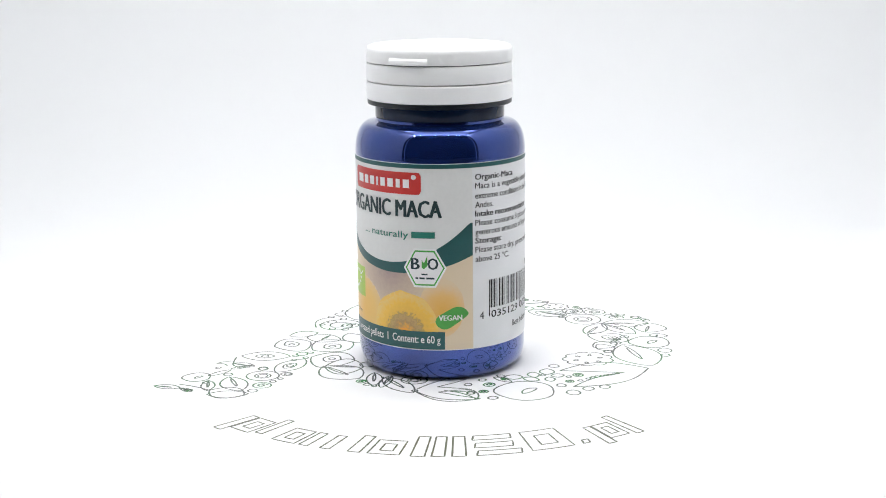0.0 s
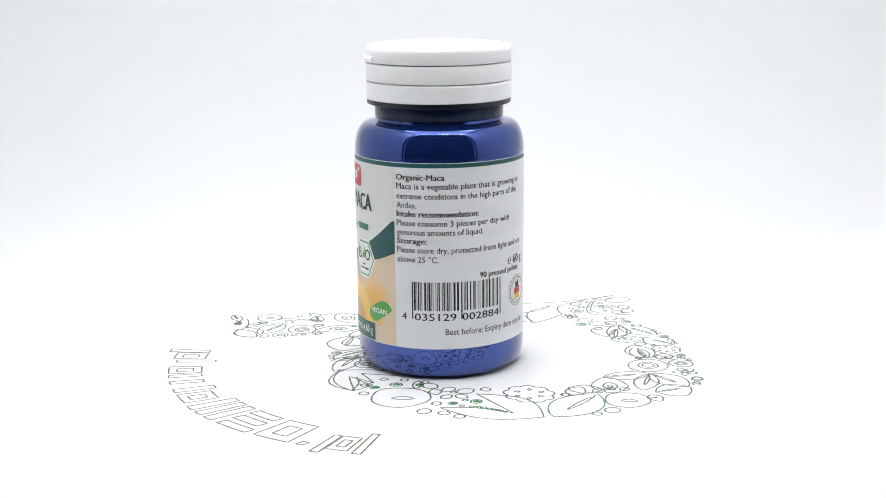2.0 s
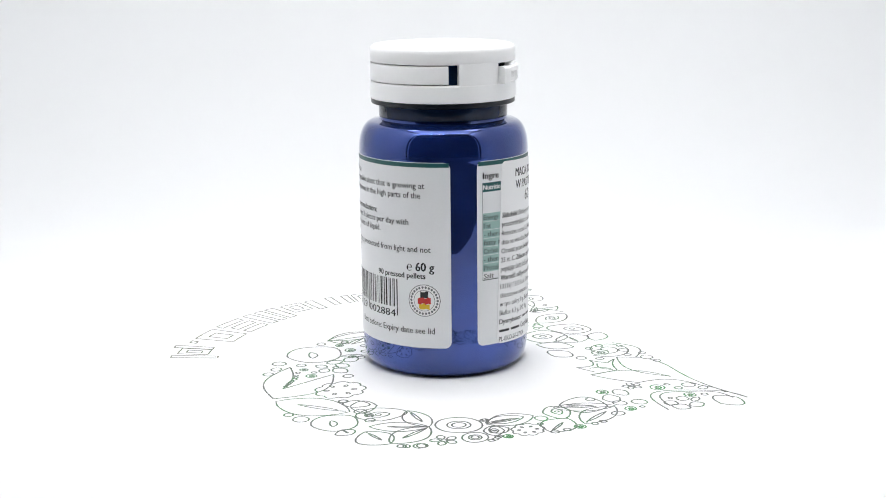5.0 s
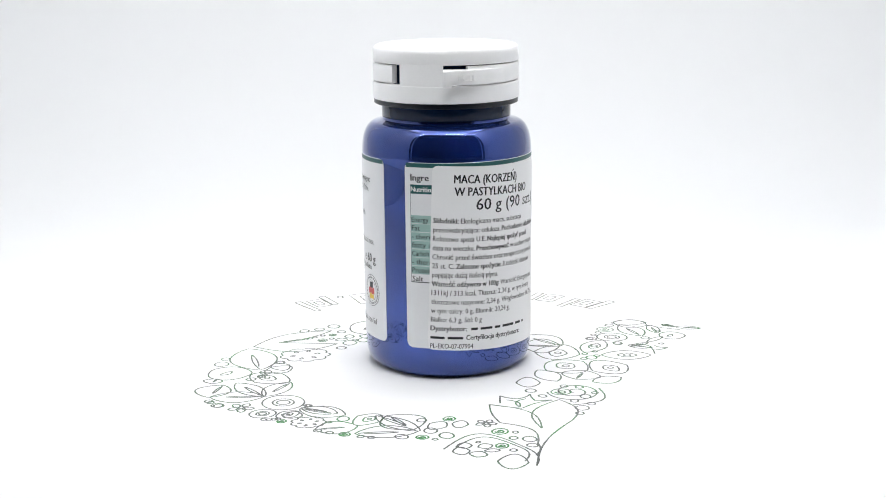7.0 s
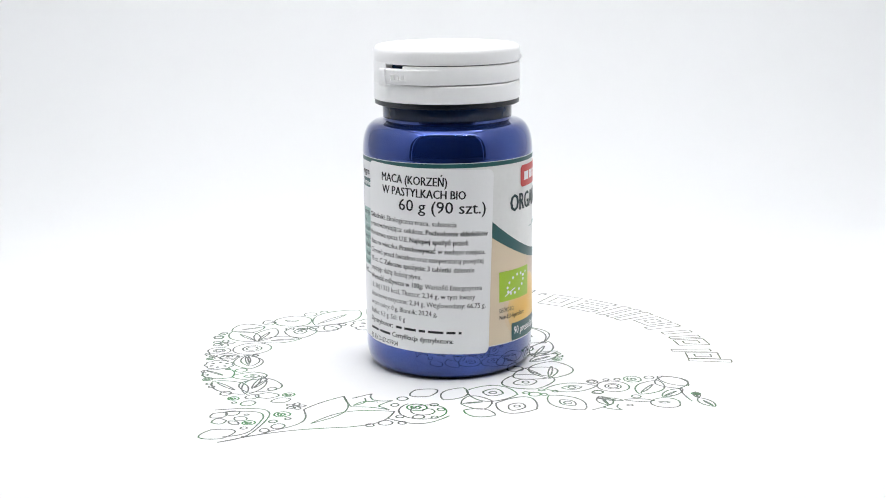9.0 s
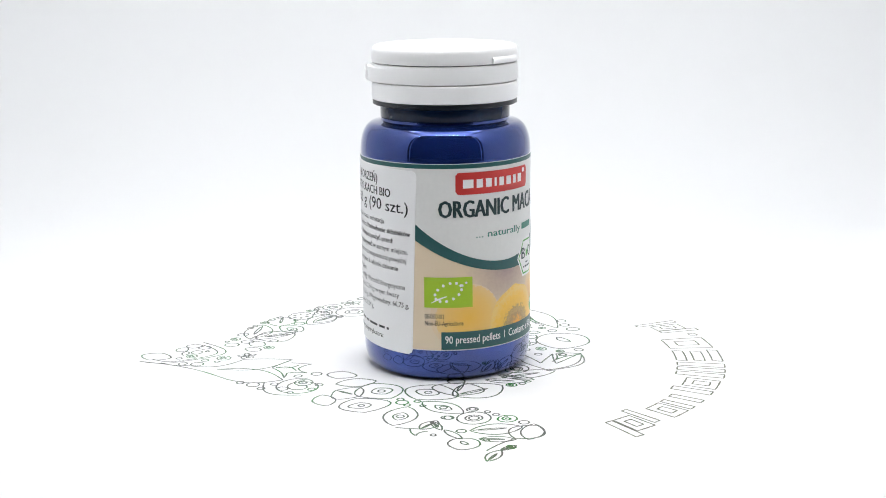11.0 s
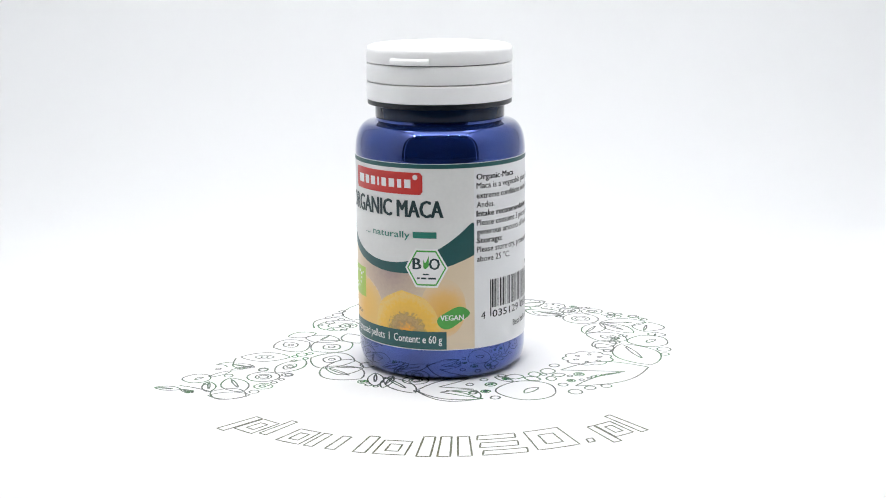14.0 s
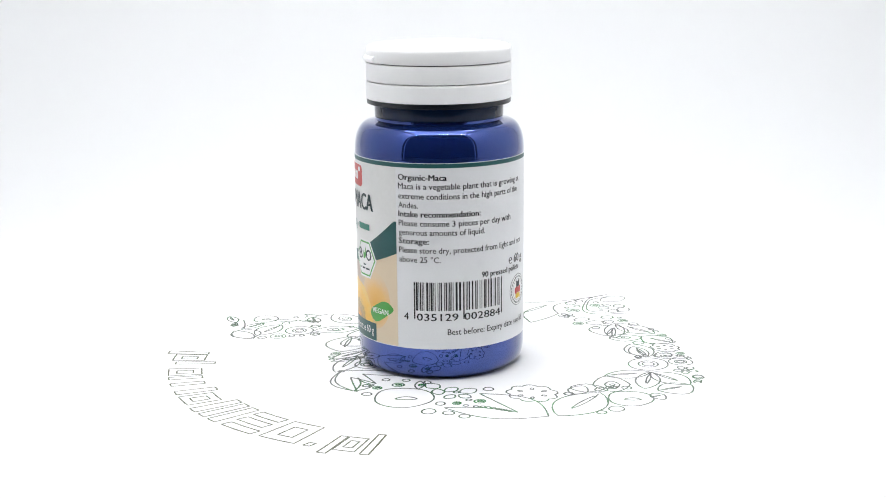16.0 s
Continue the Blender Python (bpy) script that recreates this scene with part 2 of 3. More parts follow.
INKBLACK = material("black print", (0.014, 0.015, 0.018), 0.45, grain=0.1, scale=3000)
SLATE = material("dark teal print", (0.012, 0.034, 0.038), 0.4, grain=0.08)
TEAL = material("teal green print", (0.012, 0.085, 0.085), 0.35, grain=0.08)
TEALTEXT = material("teal text print", (0.02, 0.19, 0.14), 0.4, grain=0.05)
PALETEAL = material("pale teal print", (0.33, 0.50, 0.47), 0.4, grain=0.05)
RED = material("red print", (0.55, 0.035, 0.03), 0.35, grain=0.06)
LIME = material("lime green print", (0.34, 0.53, 0.02), 0.35, grain=0.05)
LEAFGREEN = material("leaf green print", (0.07, 0.36, 0.06), 0.35, grain=0.12, blotch=250)
CREAM = material("pale cream print", (0.735, 0.737, 0.725), 0.35, grain=0.04, blotch=60)
PRINTWHITE = material("white print", (0.8, 0.8, 0.8), 0.35, grain=0.02)


def faded(name, a, z, reach, stops, rough=0.35, mottle=0.16):
    """A print whose colour runs outward from a point on the label: stops of (share of reach in mm, colour)."""
    m = material(name, (0.5, 0.5, 0.5), rough, grain=0.1)
    nt = m.node_tree
    tc, far = nt.nodes.new("ShaderNodeTexCoord"), nt.nodes.new("ShaderNodeVectorMath")
    far.operation = "DISTANCE"
    far.inputs[1].default_value = (R_LABEL * MM * math.cos(radians(a)), R_LABEL * MM * math.sin(radians(a)), (z + LABEL_LIFT) * MM)
    noi = nt.nodes.new("ShaderNodeTexNoise")
    noi.inputs["Scale"].default_value, noi.inputs["Detail"].default_value = 1100.0, 6.0
    mul, add = nt.nodes.new("ShaderNodeMath"), nt.nodes.new("ShaderNodeMath")
    mul.operation, add.operation = "MULTIPLY", "MULTIPLY_ADD"
    mul.inputs[1].default_value = 1 / (reach * MM)
    add.inputs[1].default_value = mottle
    ramp = nt.nodes.new("ShaderNodeValToRGB")
    ramp.color_ramp.elements[0].position, ramp.color_ramp.elements[0].color = stops[0][0], (*stops[0][1], 1)
    ramp.color_ramp.elements[1].position, ramp.color_ramp.elements[1].color = stops[-1][0], (*stops[-1][1], 1)
    for p, c in stops[1:-1]:
        ramp.color_ramp.elements.new(p).color = (*c, 1)
    nt.links.new(tc.outputs["Object"], far.inputs[0])
    nt.links.new(tc.outputs["Object"], noi.inputs["Vector"])
    nt.links.new(far.outputs["Value"], mul.inputs[0])
    nt.links.new(noi.outputs["Fac"], add.inputs[0])
    nt.links.new(mul.outputs[0], add.inputs[2])
    nt.links.new(add.outputs[0], ramp.inputs[0])
    nt.links.new(ramp.outputs[0], nt.nodes["Principled BSDF"].inputs["Base Color"])
    return m


BACKGROUND = faded("beige picture print", 234, 34, 26, [(0.12, (0.36, 0.27, 0.25)), (0.42, (0.55, 0.43, 0.33)), (0.62, (0.68, 0.55, 0.38)), (0.95, (0.70, 0.58, 0.42))])
LEFTFRUIT = faded("amber fruit print", 205, 20, 10.5, [(0.12, (0.80, 0.46, 0.06)), (0.7, (0.78, 0.50, 0.14)), (0.98, (0.74, 0.52, 0.22)), (1.12, (0.70, 0.55, 0.36))])
RIGHTFRUIT = faded("amber fruit print", 270, 22, 9.0, [(0.12, (0.74, 0.40, 0.07)), (0.6, (0.76, 0.47, 0.16)), (1.1, (0.70, 0.55, 0.36))])
CUTFRUIT = faded("yellow fruit print", 244.8, 15.8, 13.6, [(0.26, (0.84, 0.36, 0.04)), (0.33, (0.60, 0.33, 0.08)), (0.42, (0.38, 0.25, 0.10)), (0.50, (0.50, 0.33, 0.12)), (0.56, (0.40, 0.27, 0.09)), (0.63, (0.76, 0.46, 0.07)), (0.8, (0.82, 0.50, 0.07)), (1.02, (0.80, 0.52, 0.11)), (1.2, (0.78, 0.56, 0.2))], mottle=0.38)
GREYINK = material("grey print", (0.16, 0.165, 0.175), 0.4, grain=0.08)
GOLD = material("gold print", (0.75, 0.5, 0.03), 0.4, grain=0.05)

# the wrap-round label runs from the edge at 60 degrees to the one at 402
label = box_patch("label", 60, 402.3, 10.6, 64.1, 0, LABEL, bottle, "white paper label with printed text and fruit picture", rad=1.8, thick=True, step=0.5)
box_patch("top_stripe", 60.8, 401.5, 62.75, 63.95, 1, TEAL, label)


def curve_top(a):
    d = a - 232
    return 35.6 + (0.003 if d < 0 else 0.0036) * d * d


def curve_low(a):
    d = a - 238
    return 32.7 + (0.0021 if d < 0 else 0.0019) * d * d


# front picture field, from 150 (under the sticker) to 290.5
PL, PR = 150.0, 290.8
patch("cream_field", PL, PR, lambda a: min(62.6, curve_top(a) - 1), lambda a: 62.7, 1, CREAM, label)
patch("picture_field", PL, PR, lambda a: 10.8, lambda a: curve_low(a) + 0.5, 2, BACKGROUND, label, "soft beige picture field")
oval("fruit", 203, 20.5, 24, 9.6, 4, LEFTFRUIT, label, floor_z=11)
oval("fruit", 270, 23.0, 15, 8.5, 4, RIGHTFRUIT, label, floor_z=11)
oval("cut_fruit", 244, 16.2, 24.0, 11.6, 5, CUTFRUIT, label, "yellow cut fruit", floor_z=11, power=0.48, scallop=0.05)
patch("swoosh", PL, PR, curve_low, lambda a: min(curve_top(a), 47.2), 5, TEAL, label, "curved teal green band")
# red badge with its lettering as plain bars
badge = box_patch("badge", 196.6, 257.4, 55.4, 61.6, 6, RED, label, "red badge with plain white bars", rad=0.9)
word_bars(201.5, 249.5, 57.2, 59.6, [1.6, 1, 1, 0.4, 0.9, 1, 0.7, 1], PRINTWHITE, label, 7)
oval("printed_dot", 252.5, 60.3, 1.7, 0.7, 7, PRINTWHITE, label)
text_line([("ORGANIC MACA", True)], 185.9, 270.9, 49.0, 5.0, SLATE, label, 6)
text_line([("... naturally", False)], 210.1, 248.9, 43.0, 2.0, TEALTEXT, label, 6)
word_bars(250.5, 266.1, 43.1, 44.9, [1], TEALTEXT, label, 6)


def hexagon(ra, rz, layer, mat):
    def half(x):
        return rz * min(1.0, 2 * (1 - abs(x - 259.2) / ra))
    return patch("hexagon", 259.2 - ra, 259.2 + ra, lambda x: 34.6 - half(x), lambda x: 34.6 + half(x), layer, mat, label, step=0.5)


hexagon(14.2, 5.6, 6, PRINTWHITE)
hexagon(12.9, 5.05, 7, LEAFGREEN)
hexagon(11.9, 4.6, 8, PRINTWHITE)
text_line([("B", True)], 250.4, 256.4, 34.2, 3.4, SLATE, label, 9)
patch("printed_bar", 257.3, 261.0, lambda a: 34.2 + abs(a - 258.6) * 0.45, lambda a: 35.8 + abs(a - 258.6) * 1.0, 9, LEAFGREEN, label)
text_line([("O", True)], 261.2, 268.4, 34.2, 3.4, SLATE, label, 9)
box_patch("printed_bar", 257.0, 261.0, 32.6, 33.0, 9, SLATE, label)
word_bars(253.0, 265.5, 31.4, 31.9, [1, 2, 3], SLATE, label, 9)
# green field with a leaf of white dots
box_patch("green_field", 175.7, 207.4, 23.2, 32.0, 6, LIME, label, "lime green field with a leaf of white dots")
for k in range(12):
    q = 2 * math.pi * k / 12
    oval("printed_dot", 191.5 + 8.6 * math.cos(q) + 1.2 * math.sin(q), 27.7 + 2.6 * math.sin(q) + 0.7 * math.cos(q), 0.95, 0.42, 7, PRINTWHITE, label)
for k in range(2):
    oval("printed_dot", 200.6 + 2.6 * k, 29.6 + 0.7 * k, 0.8, 0.36, 7, PRINTWHITE, label)
patch("printed_bar", 180.5, 190.5, lambda a: 24.5 + 0.19 * (a - 180.5), lambda a: 24.7 + 0.19 * (a - 180.5) + 0.012 * (a - 180.5) * (190.5 - a), 7, PRINTWHITE, label)
text_line("DE-\u00d6KO-012", 176.0, 188.8, 20.0, 1.35, INKBLACK, label, 6)
text_line("Non-EU-Agriculture", 176.0, 201.3, 18.0, 1.35, INKBLACK, label, 6)


def vegan_leaf():
    def mid(a):
        return 20.2 + 0.09 * (a - 276.5) + 0.5 * math.sin((a - 276.5) * 0.28)

    def half(a):
        u = min(1, max(0, (a - 265.7) / 22.0))
        return 2.7 * math.sin(math.pi * u ** 0.85) ** 0.62
    patch("vegan_leaf", 265.7, 287.7, lambda a: mid(a) - half(a), lambda a: mid(a) + half(a), 6, LEAFGREEN, label, "leaf green field with white word", step=0.7)
    text_line([("VEGAN", True)], 268.0, 283.5, 19.4, 1.6, PRINTWHITE, label, 6)


vegan_leaf()
box_patch("content_band", 186.7, 271.9, 10.9, 16.1, 8, TEAL, label, "teal band with white text")
text_line([("90 pressed pellets  I  Content: ", False), ("e", True), (" 60 g", False)], 189.2, 269.3, 12.7, 2.35, PRINTWHITE, label, 9)

# right-hand text panel
for segs, a1, z, cap in (
        ([("Organic-Maca", True)], 325.3, 60.1, 1.75), ("Maca is a vegetable plant that is growing at", 385.8, 57.6, 1.75),
        ("extreme conditions in the high parts of the", 383.0, 54.8, 1.75), ("Andes.", 306.6, 52.2, 1.75),
        ([("Intake recommendation:", True)], 348.0, 49.7, 1.75), ("Please consume 3 pieces per day with", 374.5, 47.1, 1.75),
        ("generous amounts of liquid.", 351.3, 44.5, 1.75), ([("Storage:", True)], 313.5, 42.0, 1.75),
        ("Please store dry, protected from light and not", 389.4, 39.4, 1.75), ("above 25 \u00b0C.", 321.0, 36.7, 1.75)):
    text_line(segs, 292.7, a1, z - 0.85, cap, INKBLACK, label)
text_line([("\u212e ", False), ("60 g", True)], 372.6, 391.7, 33.1, 2.6, INKBLACK, label)
text_line([("90 pressed pellets", True)], 348.6, 385.7, 30.9, 1.7, INKBLACK, label)
text_line("Best before: Expiry date see lid", 324.8, 391.6, 14.8, 1.85, INKBLACK, label)
text_line("4", 295.6, 299.2, 19.0, 2.2, INKBLACK, label)
text_line("035129", 304.5, 332.5, 19.0, 2.2, INKBLACK, label)
text_line("002884", 336.0, 364.0, 19.0, 2.2, INKBLACK, label)
rng = random.Random(7)
x = 302.6
while x < 364.6:
    w = rng.choice((0.45, 0.45, 0.9, 1.35))
    long_bar = x < 304 or 332.6 < x < 335.4 or x > 363.2
    box_patch("barcode_bar", x, x + w, 19.4 if long_bar else 21.9, 30.2, 2, INKBLACK, label, step=2)
    x += w + rng.choice((0.5, 0.5, 0.95, 1.4))
# round seal with three colours
SA, SZ = 384.5, 24.6
oval("seal_ring", SA, SZ, 10.9, 4.7, 2, GREYINK, label)
oval("seal_field", SA, SZ, 10.4, 4.5, 3, PRINTWHITE, label)
for k in range(26):
    q = 2 * math.pi * k / 26
    oval("printed_dot", SA + 8.9 * math.cos(q), SZ + 3.85 * math.sin(q), 0.75, 0.36, 4, GREYINK, label)
oval("seal_inner_ring", SA, SZ, 7.2, 3.1, 4, GREYINK, label)
oval("seal_inner_field", SA, SZ, 6.9, 2.97, 5, PRINTWHITE, label)
for z0, z1, col, half in ((25.4, 27.2, INKBLACK, 2.6), (23.6, 25.4, RED, 4.4), (22.1, 23.6, GOLD, 3.6)):
    patch("seal_stripe", SA - half, SA + half, lambda a, z0=z0: z0 + 0.25 * math.sin(a * 2.1), lambda a, z1=z1: z1 + 0.25 * math.sin(a * 1.3 + z1), 6, col, label)
# table beside the sticker
text_line([("Ingre", True)], 64.2, 76.8, 59.0, 1.9, INKBLACK, label)
box_patch("table_head", 63.8, 84, 55.3, 57.9, 2, TEAL, label)
text_line([("Nutritio", True)], 64.3, 78.2, 55.9, 1.5, PRINTWHITE, label, 3)
box_patch("table_frame", 63.8, 64.05, 30.0, 55.3, 2, SLATE, label)
box_patch("table_frame", 63.8, 84, 29.8, 30.05, 2, SLATE, label)
for k, word in enumerate(("Energy", "Fat", "- theref", "fatty a", "Carboh", "- theref", "Protein", "Salt")):
    z = 48.1 - 2.43 * k
    if k != 7:
        box_patch("shaded_cell", 64.1, 84, z - 1.2, z + 1.1, 3, PALETEAL, label)
    text_line(word, 64.6, 64.6 + 1.95 * len(word), z - 0.8, 1.5, INKBLACK, label, 4)

# embossed word on the pull tab
emboss, e0, e1 = letters("PULL", False)
for v in emboss.verts:
    k = (v.co.x - e0) / (e1 - e0)
    v.co = onto(97 + 13 * k, 86.3 + v.co.y * 2.6, 22.66 - 0.40 * k)
raised = bmesh.ops.extrude_face_region(emboss, geom=emboss.faces[:])["geom"]
for v in raised:
    if isinstance(v, bmesh.types.BMVert):
        v.co.x, v.co.y = v.co.x * 1.018, v.co.y * 1.018
part("embossed_word", emboss, LIDWHITE, tab, smooth=False)

# ---- the sticker pasted over the label, a little crooked ----
def lean(a, z):
    """Turns the sticker by about two degrees round its upper left corner."""
    per, q = R_LABEL * DEG, radians(-2.1)
    u, v = (a - 78.4) * per, z - 63.4
    return 79.0 + (u * math.cos(q) - v * math.sin(q)) / per, 63.4 + u * math.sin(q) + v * math.cos(q)


sticker = box_patch("sticker", 78.4, 171.0, 10.4, 63.4, 12, STICKER, bottle, "white paper sticker with black printed text, slightly crooked", rad=1.6, thick=True, step=0.5, lean=lean)
for segs, a0, a1, z, cap in (
        ([("MACA (KORZE\u0143)", True)], 92.6, 140.2, 59.9, 2.5), ([("W PASTYLKACH BIO", True)], 93.1, 152.4, 56.4, 2.5),
        ("60 g (90 szt.)", 107.6, 166.5, 52.8, 3.4)):
    text_line(segs, a0, a1, z - cap / 2, cap, INKBLACK, sticker, 12, lean)
SMALL = (
    ([("Sk\u0142adniki:", True), (" Ekologiczna maca, substacja", False)], 147),
    ([("przeciwzbrylaj\u0105ca: celuloza. ", False), ("Pochodzenie sk\u0142adnik\u00f3w", True)], 168),
    ([("Rolnictwo spoza U.E. ", False), ("Najlepiej spo\u017cy\u0107 przed:", True)], 155),
    ([("data na wieczku. ", False), ("Przechowywa\u0107", True), (" w suchym miejscu.", False)], 166.5),
    ([("Chroni\u0107 przed \u015bwiat\u0142em oraz temperatur\u0105 powy\u017cej", False)], 165.5),
    ([("25 st. C. ", False), ("Zalecane spo\u017cycie:", True), (" 3 tabletki dziennie", False)], 159.5),
    ([("popijaj\u0105c du\u017c\u0105 ilo\u015bci\u0105 p\u0142ynu.", False)], 125),
    ([("Warto\u015b\u0107 od\u017cywcza w 100g:", True), (" Warto\u015b\u0107 Energetyczna", False)], 165),
    ([("1311kJ / 313 kcal, T\u0142uszcz: 2,34 g, w tym kwasy", False)], 160.5),
    ([("t\u0142uszczowe nasycone: 2,34 g, W\u0119glowodany: 66,75 g,", False)], 168),
    ([("w tym cukry: 0 g, B\u0142onnik: 20,24 g,", False)], 136),
    ([("Bia\u0142ko: 6,3 g, S\u00f3l: 0 g", False)], 114),
    ([("Dystrybutor:", True)], 104),
    ([("Certyfikacja dystrybutora:", True)], 147),
    ([("PL-EKO-07-07904", False)], 108.5))
for k, (segs, a1) in enumerate(SMALL):
    z = 48.0 - 2.6 * k
    a0 = 103.5 if k == 13 else 80.0
    text_line(segs, a0, a1, z - 0.7, 1.5, INKBLACK, sticker, 12, lean)
word_bars(106.5, 152, 48.0 - 2.6 * 12 - 0.5, 48.0 - 2.6 * 12 + 0.2, [1.2, 2.2, 1.1, 2.6, 1.5, 0.5], INKBLACK, sticker, 13, lean)
word_bars(80.0, 101.5, 48.0 - 2.6 * 13 - 0.5, 48.0 - 2.6 * 13 + 0.2, [2.4, 2.6], INKBLACK, sticker, 13, lean)


# ---- the drawing printed on the turntable ----
def ink():
    m = material("grey green drawing ink", (0.1, 0.12, 0.1), 0.25, ior=1.9, grain=0.1)
    nt = m.node_tree
    geo, noi = nt.nodes.new("ShaderNodeTexCoord"), nt.nodes.new("ShaderNodeTexNoise")
    noi.inputs["Scale"].default_value = 55.0
    ramp = nt.nodes.new("ShaderNodeValToRGB")
    ramp.color_ramp.elements[0].position, ramp.color_ramp.elements[1].position = 0.47, 0.68
    ramp.color_ramp.elements[0].color, ramp.color_ramp.elements[1].color = (0.125, 0.135, 0.125, 1), (0.07, 0.22, 0.08, 1)
    nt.links.new(geo.outputs["Object"], noi.inputs["Vector"])
    nt.links.new(noi.outputs["Fac"], ramp.inputs[0])
    nt.links.new(ramp.outputs[0], nt.nodes["Principled BSDF"].inputs["Base Color"])
    return m


DRAW = ink()
GREENINK = material("green drawing ink", (0.05, 0.2, 0.06), 0.25, ior=1.9, grain=0.1)
MARKINK = material("pale olive drawing ink", (0.13, 0.14, 0.10), 0.25, ior=1.9, grain=0.15, blotch=40)
INK_TOP, INK_WIDE = 0.05, 0.50
wob = random.Random(3)


def ribbon(bm, pts, closed=False, wide=INK_WIDE):
    """A thin raised line of ink through points in millimetres."""
    n = len(pts)
    rows = []
    for i in range(n):
        p, q = (pts[i - 1], pts[(i + 1) % n]) if closed else (pts[max(0, i - 1)], pts[min(n - 1, i + 1)])
        dx, dy = q[0] - p[0], q[1] - p[1]
        d = math.hypot(dx, dy) or 1.0
        h = wide * wob.uniform(0.42, 0.58)
        ox, oy = -dy / d * h, dx / d * h
        x, y = pts[i]
        rows.append([bm.verts.new(((x + sx * ox) * MM, (y + sx * oy) * MM, z * MM)) for sx, z in ((1, 0.005), (0.8, INK_TOP), (-0.8, INK_TOP), (-1, 0.005))])
    for i in range(n if closed else n - 1):
        a, b = rows[i], rows[(i + 1) % n]
        for k in range(3):
            bm.faces.new((a[k], a[k + 1], b[k + 1], b[k]))


def bow(x0, y0, x1, y1, w, n=14, sharp=0.75):
    """Points of an arc from one end to the other that swells sideways by w of its length."""
    dx, dy = x1 - x0, y1 - y0
    return [(x0 + dx * k / n - dy * w * math.sin(math.pi * k / n) ** sharp, y0 + dy * k / n + dx * w * math.sin(math.pi * k / n) ** sharp) for k in range(n + 1)]


def circle_pts(x, y, r, n=22, squash=1.0, turn=0.0):
    return [(x + r * math.cos(q) * math.cos(turn) - r * squash * math.sin(q) * math.sin(turn), y + r * math.cos(q) * math.sin(turn) + r * squash * math.sin(q) * math.cos(turn)) for q in (2 * math.pi * k / n for k in range(n))]


def put(name, bm, mat=None):
    return part("printed_" + name, bm, mat or DRAW, turntable, smooth=False)


def leaf_outline(bm, x0, y0, x1, y1, w):
    lean_w = wob.uniform(0.42, 0.58)
    ribbon(bm, bow(x0, y0, x1, y1, w * lean_w) + bow(x0, y0, x1, y1, -w * (1 - lean_w))[::-1][1:-1], True)


def leaf(x0, y0, x1, y1, w):
    bm = bmesh.new()
    leaf_outline(bm, x0, y0, x1, y1, w)
    put("leaf", bm)


def veined_leaf(x0, y0, x1, y1, w):
    bm = bmesh.new()
    leaf_outline(bm, x0, y0, x1, y1, w)
    ribbon(bm, bow(x0 + 0.05 * (x1 - x0), y0 + 0.05 * (y1 - y0), x0 + 0.7 * (x1 - x0), y0 + 0.7 * (y1 - y0), 0.06), False)
    ribbon(bm, bow(x0 + 0.15 * (x1 - x0), y0 + 0.15 * (y1 - y0), x0 + 0.7 * (x1 - x0), y0 + 0.7 * (y1 - y0), -0.05), False)
    put("leaf", bm)


def eye_leaf(x0, y0, x1, y1, w):
    bm = bmesh.new()
    leaf_outline(bm, x0, y0, x1, y1, w)
    cx, cy, dx, dy = x0 + 0.52 * (x1 - x0), y0 + 0.52 * (y1 - y0), 0.2 * (x1 - x0), 0.2 * (y1 - y0)
    leaf_outline(bm, cx - dx, cy - dy, cx + dx, cy + dy, w * 1.1)
    ribbon(bm, circle_pts(cx, cy, 0.07 * math.hypot(x1 - x0, y1 - y0), 12), True)
    put("leaf", bm)


def ring(x, y, r):
    bm = bmesh.new()
    ribbon(bm, circle_pts(x, y, r, 18, wob.uniform(0.85, 1.0), wob.uniform(0, 3)), True)
    put("circle", bm)


def seed(x, y, r):
    bm = bmesh.new()
    ribbon(bm, circle_pts(x, y, r, 20, 0.92, wob.uniform(0, 3)), True)
    ribbon(bm, [(x + 0.6 * r * (1 - k / 22) * math.cos(k * 0.45), y + 0.6 * r * (1 - k / 22) * math.sin(k * 0.45)) for k in range(20)], False, INK_WIDE * 1.3)
    put("seed", bm, GREENINK)


def bullseye(x, y, r):
    bm = bmesh.new()
    for q in (1.0, 0.5, 0.3):
        ribbon(bm, circle_pts(x, y, r * q, 28, 0.93, wob.uniform(0, 3)), True)
    put("bullseye", bm)


def apple(x, y, r):
    bm = bmesh.new()
    ribbon(bm, [(x + r * (1 - 0.06 * math.cos(3 * q)) * math.cos(q), y + r * 0.95 * (1 - 0.05 * math.cos(2 * q)) * math.sin(q)) for q in (2 * math.pi * k / 40 for k in range(40))], True)
    ribbon(bm, bow(x - 0.1 * r, y - 0.3 * r, x + 0.4 * r, y + 0.25 * r, 0.3) + bow(x - 0.1 * r, y - 0.3 * r, x + 0.4 * r, y + 0.25 * r, -0.12)[::-1][1:-1], True)
    put("apple", bm)


def flower(x, y, r):
    bm = bmesh.new()
    for k in range(5):
        q = 2 * math.pi * k / 5 + 0.4
        leaf_outline(bm, x + 0.25 * r * math.cos(q), y + 0.25 * r * math.sin(q), x + r * math.cos(q), y + r * math.sin(q), 0.75)
    ribbon(bm, circle_pts(x, y, 0.2 * r, 12), True)
    put("flower", bm)


